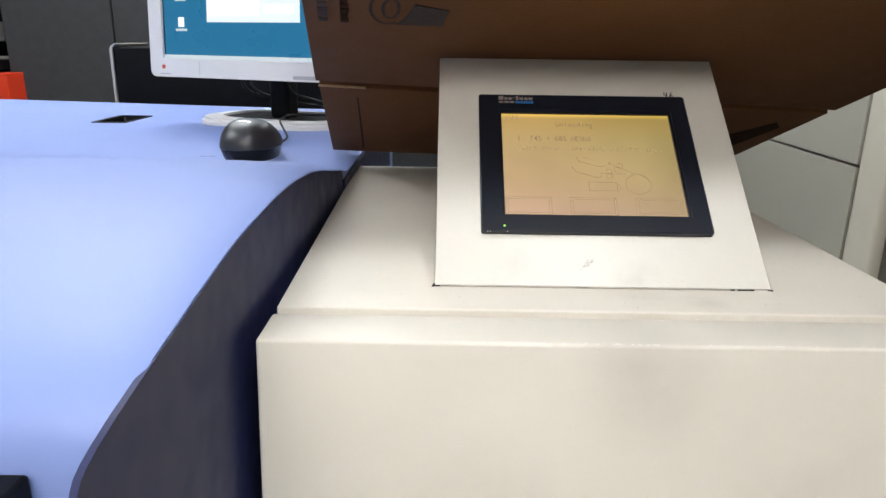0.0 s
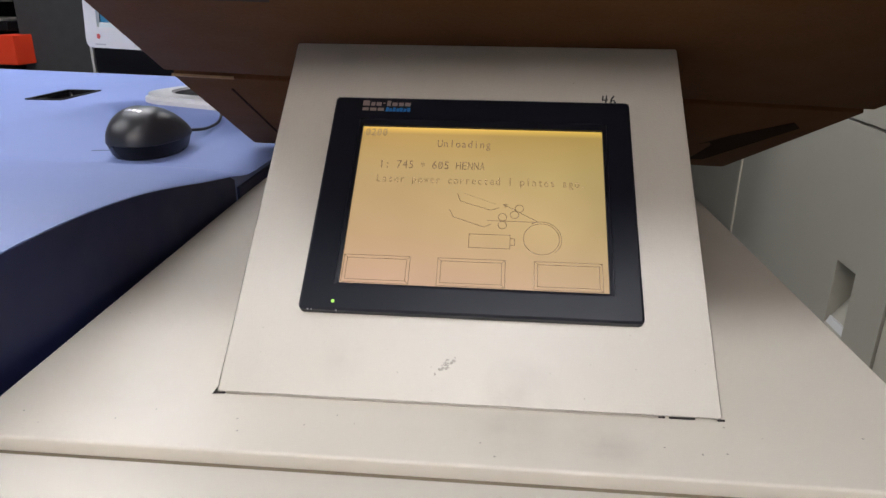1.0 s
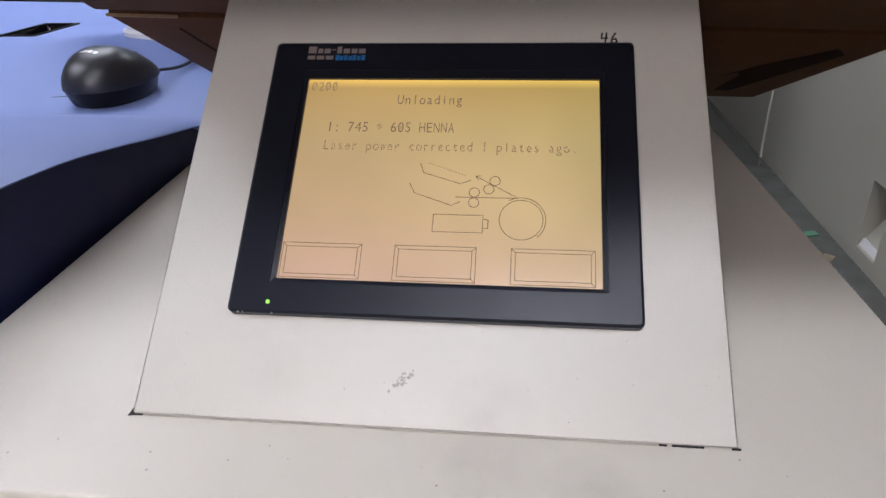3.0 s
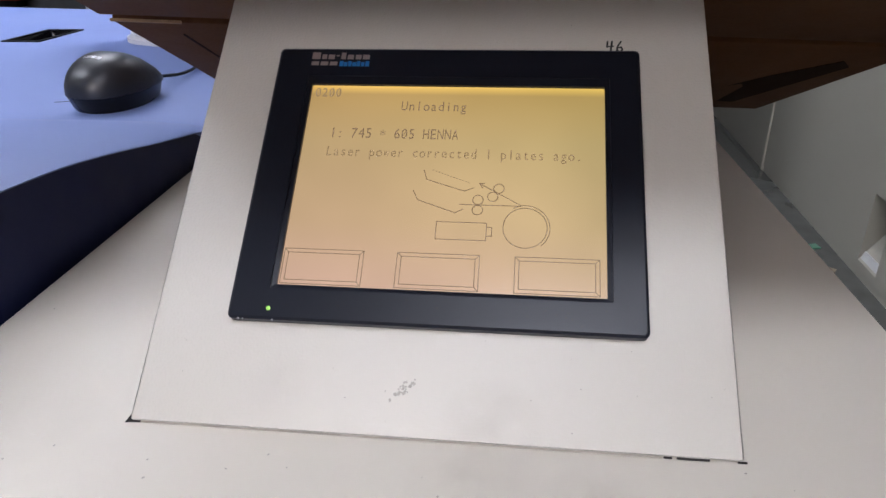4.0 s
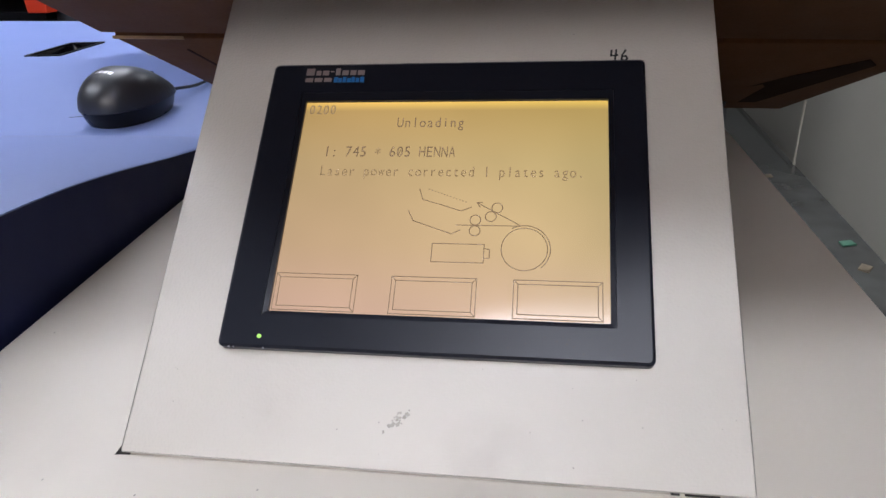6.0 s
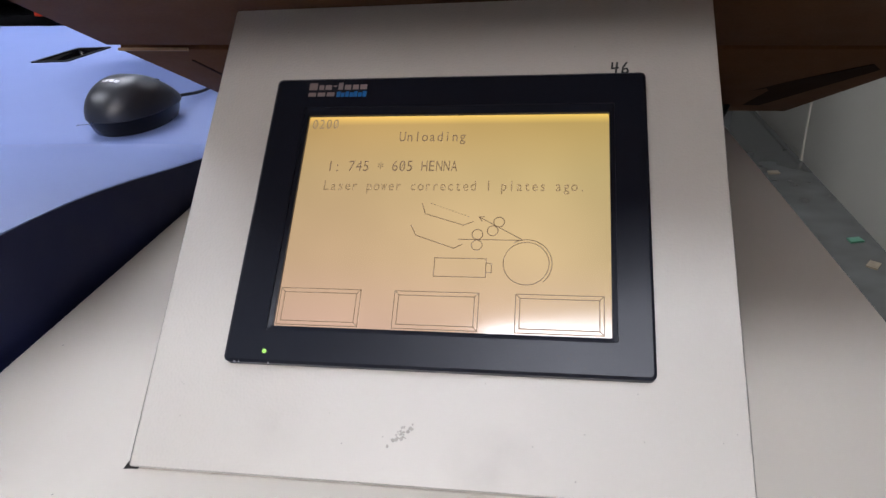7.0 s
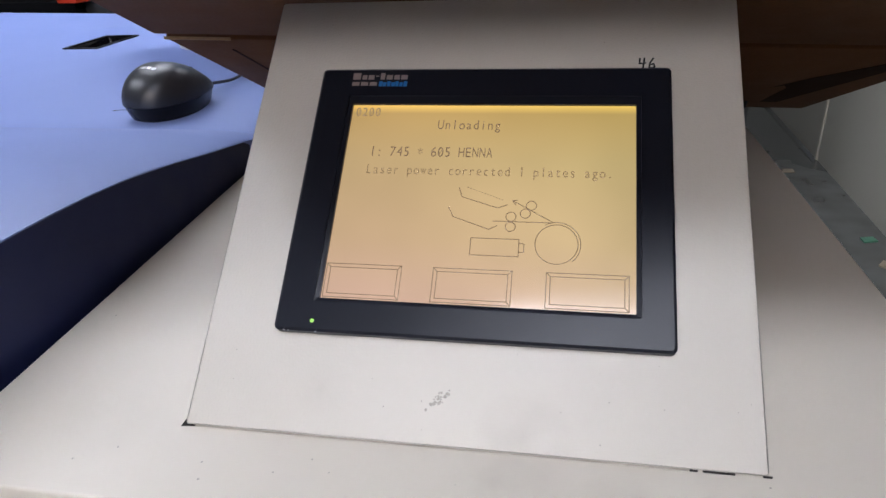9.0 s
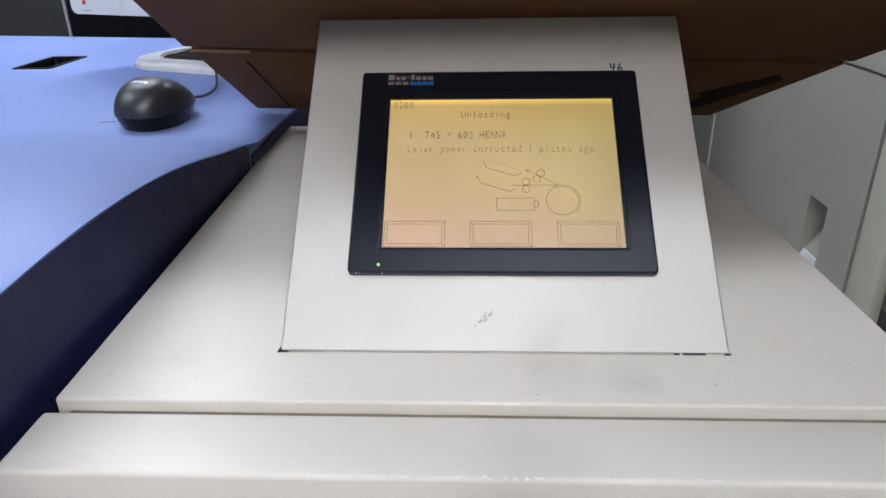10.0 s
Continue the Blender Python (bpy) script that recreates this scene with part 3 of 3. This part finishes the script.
for v in tray.verts:
    # the free corner sags
    v.co.z -= 0.010 * max(0.0, v.co.x / 0.552) * max(0.0, v.co.y / 0.216)
part("end_tray", tray, M_CARD, carton, "cardboard end with a raw upper edge", smooth=True)
part("raw_edge", block(0.0036, 0.052, 0.0002, 0.0024, -0.0006, 0.0012), M_CARDRAW, carton, "torn pale cardboard edge")
patch = prism([(0.500, 0.085), (0.532, 0.035), (0.545, 0.050), (0.514, 0.186), (0.455, 0.186)], -0.0008, 0.002, "z")
for v in patch.verts:
    v.co.z -= 0.010 * v.co.x / 0.552 * v.co.y / 0.216
part("tape", patch, M_TAPE, carton, "dark brown tape patch")
part("crease", prism([(0.0430, 0.030), (0.0446, 0.030), (0.0530, 0.235), (0.0512, 0.255)], -0.0014, 0.001, "z"), M_TAPE, carton, "crease in the cardboard")


def oval(cx, cy, ru, rv, a0, a1):
    return [(cx + (x - cx) * ru, cy + (y - cy) * rv) for x, y in arc(cx, cy, 1.0, a0, a1, 36)]


sweep = [(0.0745, -0.158)] + [(0.0745 + 0.0131 * k / 6, -0.158 - 0.0373 * (k / 6) ** 1.6) for k in range(1, 7)]
part("logo_block", prism(sweep + [(0.1151, -0.189), (0.1128, -0.1606)], -0.0007, 0.003, "z"), M_PRINT, carton, "dark printed shape")
part("logo_swirl", strokes([oval(0.0695, -0.186, 0.0062, 0.0165, 0, 350), oval(0.0675, -0.186, 0.0138, 0.027, 62, 285)], 0.0026, -0.0004, -0.0003), M_PRINT, carton, "dark printed swirl")
for x, w, mat in ((0.0125, 0.0080, M_PRINT), (0.0300, 0.0070, M_TAPE)):
    rows = bmesh.new()
    for k in range(9):
        block(x, x + w * (1.0, 0.86, 0.94)[k % 3], -0.2315 + k * 0.0086, -0.2250 + k * 0.0086, -0.0007, 0.003, bm=rows)
    part("print_bar", rows, mat, carton, "dark printed bars")

part("pencil_mark", strokes([[(-0.158, 1.046), (-0.150, 1.049), (-0.141, 1.050)]], 0.0026, 1.0001, 0.0002), M_GAP, setter)

# ---- things on the blue cover ----


def mouse():
    t = thing("computer_mouse", pose(-0.0875, 1.051, 1.0, 0, 0, -11), "black wired computer mouse with a silver mark on the blue cover", "mouse")
    A, B, Z0, N, K = 0.0355, 0.0545, 0.0165, 48, 16

    def rim(k):
        a = 2 * math.pi * k / N
        x, y = math.copysign(abs(math.cos(a)) ** 0.86, math.cos(a)), math.copysign(abs(math.sin(a)) ** 0.92, math.sin(a))
        return A * x * (1 - 0.13 * y - 0.05 * max(0.0, y) ** 2), B * y

    def height(y):
        u = y / B
        return 0.0530 - 0.020 * max(0.0, u + 0.20) ** 1.5 - 0.007 * max(0.0, -u - 0.20) ** 2

    bm = bmesh.new()
    rows = []
    for q in range(K):
        f = 0.5 * math.pi * q / K
        r = math.cos(f) ** 0.70
        row = []
        for k in range(N):
            x, y = rim(k)
            row.append(bm.verts.new((x * r, y * r, Z0 + (height(y * r) - Z0) * math.sin(f) ** 0.95)))
        rows.append(row)
    top = bm.verts.new((0, 0, height(0)))
    for a, b in zip(rows, rows[1:]):
        for k in range(N):
            bm.faces.new((a[k], a[(k + 1) % N], b[(k + 1) % N], b[k]))
    for k in range(N):
        bm.faces.new((rows[-1][k], rows[-1][(k + 1) % N], top))
    bm.faces.new(rows[0])
    part("top_shell", bm, M_MOUSE, t, "satin black top shell", smooth=True)
    low = bmesh.new()
    loops = []
    for z, r in ((0.0005, 0.86), (0.004, 0.90), (0.0158, 0.985)):
        loops.append([low.verts.new((x * r, y * r, z + 0.004 * max(0.0, y / B) * (1 if z > 0.01 else 0.6))) for x, y in (rim(k) for k in range(N))])
    for p, q in zip(loops, loops[1:]):
        for k in range(N):
            low.faces.new((p[k], p[(k + 1) % N], q[(k + 1) % N], q[k]))
    low.faces.new(loops[0])
    low.faces.new(loops[-1])
    part("base", low, M_MOUSESIDE, t, "glossy black lower shell", smooth=True)

    part("scroll_wheel", tube([(-0.0035, 0.031, 0.0335), (0.0035, 0.031, 0.0335)], 0.006, 16), M_BLACK, t)
    mark = bmesh.new()
    for k in range(4):
        x0 = -0.0125 + k * 0.0062
        vs = []
        for x, y in ((x0, -0.0285), (x0 + 0.005, -0.0285), (x0 + 0.0055, -0.0245), (x0 + 0.0005, -0.0245)):
            f = math.acos(min(1.0, math.hypot(x / A, y / B)) ** (1 / 0.70))
            vs.append(mark.verts.new((x, y, Z0 + (height(y) - Z0) * math.sin(f) ** 0.95 + 0.0006)))
        mark.faces.new(vs)
    part("maker_mark", mark, M_SILVER, t, "silver printed bar")
    home = FRAMES[t].inverted()
    run = ((-0.085, 1.102, 1.014), (-0.081, 1.130, 1.010), (-0.077, 1.170, 1.005), (-0.083, 1.225, 1.004), (-0.102, 1.285, 1.008), (-0.118, 1.335, 1.019), (-0.105, 1.40, 1.020), (-0.05, 1.46, 1.012), (0.02, 1.50, 1.004))
    line = smooth_line([tuple(home @ Vector(p)) for p in run], 8)
    part("cable", tube(line, 0.0018, 8), M_CABLE, t, "thin black cable", smooth=True)


mouse()


def monitor():
    t = thing("computer_monitor", pose(-0.361, 1.423, 1.0, 0, 0, -21), "white flat computer monitor showing a blue desktop on an oval foot", "monitor")
    W, H, z0 = 0.385, 0.335, 0.0835
    lean = pose(0, 0, z0, -4, 0, 0)

    def on(bm):
        bm.transform(lean)
        return bm

    fr = frame_bm(rounded(0, W, 0, H, 0.012), rounded(0.028, W - 0.024, 0.0315, H - 0.024, 0.0015), 0, 0.028)
    fr.transform(Matrix(((1, 0, 0, 0), (0, 0, -1, 0.014), (0, 1, 0, 0), (0, 0, 0, 1))))
    part("frame", on(fr), M_WHITE, t, "white plastic frame", smooth=True)
    part("back", on(block(0.006, W - 0.006, 0.008, 0.055, 0.006, H - 0.006, 0.01)), M_WHITE, t)
    scr = part("screen", on(block(0.022, W - 0.022, -0.008, 0.0, 0.030, H - 0.022)), M_DESKTOP, t, "lit blue desktop picture")
    rimb = frame_bm(rounded(0.0275, W - 0.0235, 0.031, H - 0.0235, 0.0015), rounded(0.0300, W - 0.026, 0.0322, H - 0.026, 0.0015), 0.0, 0.009)
    rimb.transform(Matrix(((1, 0, 0, 0), (0, 0, -1, 0.0005), (0, 1, 0, 0), (0, 0, 0, 1))))
    part("screen_rim", on(rimb), M_BLACK, t, "thin black rim")
    part("taskbar", on(block(0.024, W - 0.024, -0.0092, -0.0082, 0.0315, 0.0385)), M_TASK, scr)
    part("window", on(block(0.124, 0.31, -0.0092, -0.0082, 0.094, 0.28)), M_WINDOW, scr, "pale grey program window")
    part("window_field", on(block(0.126, 0.232, -0.0100, -0.0093, 0.104, 0.27)), M_WINPALE, scr)
    for i in range(4):
        part("window_bar", on(block(0.240, 0.300, -0.0100, -0.0093, 0.108 + i * 0.022, 0.122 + i * 0.022)), M_WINPALE, scr)
    for i in range(3):
        part("desktop_icon", on(block(0.062, 0.074, -0.0092, -0.0082, 0.086 + i * 0.05, 0.102 + i * 0.05)), M_WINPALE, scr)
        part("icon_caption", on(block(0.056, 0.080, -0.0092, -0.0082, 0.079 + i * 0.05, 0.083 + i * 0.05)), M_TASK, scr)
    dot = prism(arc(0.030, 0.0175, 0.0038, 0, 350, 20), 0.0141, 0.0148, "y")
    for v in dot.verts:
        v.co.y = -v.co.y
    part("maker_mark", on(dot), M_RED, t, "small red round mark")
    part("maker_mark", on(block(0.022, 0.044, -0.0146, -0.0141, 0.0045, 0.0062)), M_GREYBAR, t)
    part("panel_line", on(block(0.108, 0.1086, -0.0144, -0.0138, 0.004, 0.028)), M_GREYBAR, t)
    part("button_strip", on(block(0.30, 0.36, -0.0146, -0.0138, 0.003, 0.009, 0.0005)), M_GREYBAR, t)
    # foot: an oval ring with a dark well, and a neck
    ob = rounded(0.052, 0.348, 0.000, 0.205, 0.075, 8)
    ib = rounded(0.085, 0.315, 0.045, 0.185, 0.055, 8)
    ft = frame_bm(ob, ib, 0.0005, 0.013)
    ft.normal_update()
    bmesh.ops.bevel(ft, geom=[e for e in ft.edges if abs(e.verts[0].co.z - 0.013) < 1e-5 and abs(e.verts[1].co.z - 0.013) < 1e-5 and (e.link_faces[0].normal.z ** 2 - e.link_faces[1].normal.z ** 2) ** 2 > 0.2], offset=0.006, segments=3, affect="EDGES")
    part("foot", ft, M_WHITE, t, "white oval foot", smooth=True)
    part("foot_well", prism(rounded(0.084, 0.316, 0.044, 0.186, 0.054, 8), 0.0005, 0.010), M_BLACK, t, "black foot well")
    part("neck", block(0.180, 0.220, 0.085, 0.125, 0.008, 0.22, 0.008, 3), M_BLACK, t)
    for k, dx in enumerate((-0.05, -0.03, 0.05)):
        part("cable", tube(smooth_line([(0.2 + dx, 0.07, 0.16), (0.17 + dx, 0.09, 0.07), (0.20 + dx, 0.14, 0.04), (0.28 + dx, 0.2, 0.02)], 6), 0.0025, 8), M_CABLE, t, smooth=True)


monitor()

# ---- behind the blue cover ----
tower = thing("computer_tower", pose(-0.718, 2.0, 0.75), "black computer tower with a silver front edge beside the monitor", "computer")
part("case", block(0.008, 0.56, 0, 0.20, 0, 0.376, 0.006, 3), M_BLACK, tower, smooth=True)
part("front_trim", prism([(0.002, 0.0), (0.002, 0.366), (0.006, 0.377), (0.018, 0.385), (0.019, 0.382), (0.009, 0.373), (0.0065, 0.0)], -0.004, 0.206, "y", 0.0006), M_TRIM, tower, "curved silver trim")
part("top_paper", block(0.09, 0.20, 0.04, 0.15, 0.3765, 0.3785), M_PAPER, tower, "white paper")
table = thing("side_table", pose(-0.5, 2.1, 0), "dark table carrying the computer tower", "table")
part("top", block(-0.6, 0.7, -0.18, 0.3, 0.715, 0.7495, 0.004), M_DARKWALL, table)
for x in (-0.56, 0.66):
    for y in (-0.14, 0.26):
        part("leg", block(x - 0.02, x + 0.02, y - 0.02, y + 0.02, 0, 0.715, 0.003), M_BLACK, table)
screen_wall = thing("partition_screen", pose(-1.605, 3.0, 0), "dark grey partition of upright panels behind the computer", "partition")
for x0, x1 in ((0.0, 0.437), (0.443, 1.30), (1.306, 2.2)):
    part("panel", block(x0, x1, 0.0, 0.04, 0.0, 2.0, 0.004), M_DARKWALL, screen_wall)
rack = thing("storage_rack", pose(-2.3, 2.95, 0), "black rack with a grey drawer above a paper-strewn shelf", "shelf")
for z in (0.30, 0.862, 1.018, 1.36):
    part("shelf", block(0.0, 0.69, 0.0, 0.5, z, z + 0.035, 0.003), M_BLACK, rack)
for x in (0.0, 0.65):
    part("upright", block(x, x + 0.04, 0.46, 0.50, 0, 1.9, 0.002), M_BLACK, rack)
part("back_panel", block(0.0, 0.80, 0.502, 0.515, 0.0, 1.9), M_BLACK, rack)
drawer = part("drawer", block(0.02, 0.69, -0.02, 0.45, 1.125, 1.20, 0.004), M_MARK, rack, "grey drawer front")
part("drawer_rail", block(0.02, 0.69, -0.026, -0.018, 1.185, 1.196, 0.002), M_WHITE, drawer)
part("shelf_label", block(0.55, 0.59, -0.002, 0.001, 1.028, 1.044), M_GREYBAR, rack)
rb = thing("orange_box", pose(-1.662, 2.92, 0.88, 0, 0, -8), "bright orange-red cardboard box on the rack", "box")
part("carton", block(0.0, 0.095, 0, 0.16, 0.015, 0.125, 0.003), M_ORANGE, rb)
pb = thing("tan_box", pose(-1.795, 2.99, 1.0645), "small tan box with a white label on papers", "box")
part("carton", block(0.0, 0.055, 0, 0.08, 0.004, 0.050, 0.002), M_TAN, pb)
part("label", block(0.016, 0.05, -0.001, 0.07, 0.046, 0.0515), M_PAPER, pb)
pp = thing("paper_stack", pose(-2.0, 2.965, 1.0535), "loose white paper sheets on the rack", "paper")
part("sheet", block(0.0, 0.34, 0, 0.24, 0.0, 0.007, 0.001), M_PAPER, pp)
part("sheet", prism([(0.05, 0.02), (0.33, -0.005), (0.36, 0.20), (0.08, 0.23)], 0.0075, 0.010), M_PAPER, pp)

# ---- pale grey cabinet across the aisle ----
cab = thing("grey_cabinet", pose(1.5, 0, 0), "tall pale grey machine cabinet with a recessed handle", "cabinet")


def door_with_recess():
    bm = bmesh.new()
    ys, zs = (2.355, 2.555, 2.690, 3.775), (0.03, 0.060, 0.305, 0.775)
    g = {(i, j): bm.verts.new((0, ys[i], zs[j])) for i in range(4) for j in range(4)}
    for i in range(3):
        for j in range(3):
            if (i, j) != (1, 1):
                bm.faces.new((g[i, j], g[i + 1, j], g[i + 1, j + 1], g[i, j + 1]))
    hole = [g[1, 1], g[2, 1], g[2, 2], g[1, 2]]
    deep = [bm.verts.new((d, v.co.y, v.co.z + dz)) for v, d, dz in zip(hole, (0.02, 0.02, 0.16, 0.16), (0.03, 0.03, -0.01, -0.01))]
    for i in range(4):
        bm.faces.new((hole[i], hole[(i + 1) % 4], deep[(i + 1) % 4], deep[i]))
    bm.faces.new(deep)
    rim = [g[0, 0], g[1, 0], g[2, 0], g[3, 0], g[3, 1], g[3, 2], g[3, 3], g[2, 3], g[1, 3], g[0, 3], g[0, 2], g[0, 1]]
    back = [bm.verts.new(v.co + Vector((0.02, 0, 0))) for v in rim]
    for i in range(12):
        bm.faces.new((rim[i], rim[(i + 1) % 12], back[(i + 1) % 12], back[i]))
    return bm


door = part("door", door_with_recess(), M_CAB, cab, "pale grey door with a recessed handle")
part("handle_lip", prism([(0.002, 0.060), (0.024, 0.060), (0.020, 0.092), (0.014, 0.092)], 2.558, 2.687, "y"), M_WHITE, door, "white handle lip")
part("upper_panel", block(0.0, 0.02, 2.355, 5.2, 0.783, 1.6, 0.003), M_CAB, cab)
part("rear_panel", block(0.0, 0.02, 3.80, 5.2, 0.03, 0.775, 0.003), M_CAB, cab)
part("door_strip", block(-0.006, 0.016, 3.777, 3.797, 0.002, 0.776, 0.003), M_CABEDGE, cab, "cream strip")
part("corner_post", block(-0.004, 0.05, 2.20, 2.345, 0.0, 1.6, 0.02, 4), M_CABEDGE, cab, "rounded cream corner post", smooth=True)
part("core", block(0.17, 1.2, 2.25, 5.2, 0.0, 1.6), M_CAB, cab)
part("plinth", block(0.004, 0.07, 2.35, 5.2, 0.0, 0.028), M_CAB, cab)
dk = thing("dark_machine", pose(1.75, 1.3, 0), "dark machine standing beside the pale cabinet", "machine")
part("case", block(0, 1.0, -0.4, 0.8, 0, 1.5, 0.02), M_BLACK, dk)
for k, (x, y, a, mat, label) in enumerate(((1.43, 2.90, 20, M_DEBRIS, "green plastic scrap lying on the floor"), (1.42, 2.70, 60, M_SCRAP, "dull brown scrap lying on the floor"), (1.33, 3.62, 10, M_SCRAP, "dull brown strip lying on the floor"))):
    sc = thing("floor_scrap", pose(x, y, 0, 0, 0, a), label, "scrap")
    part("piece", prism([(-0.028, -0.016), (0.025, -0.02), (0.03, 0.016), (-0.018, 0.02)], 0.0005, 0.006), mat, sc)
cb = thing("black_cable", pose(0.468, 1.035, 0.981), "black cable running off the deck under the carton", "cable")
part("cord", tube(smooth_line([(-0.06, -0.01, 0.0045), (-0.01, 0.01, 0.0045), (0.012, 0.030, 0.009), (0.026, 0.050, 0.026), (0.030, 0.085, 0.018), (0.028, 0.14, -0.06)], 6), 0.0042, 10), M_CABLE, cb, smooth=True)
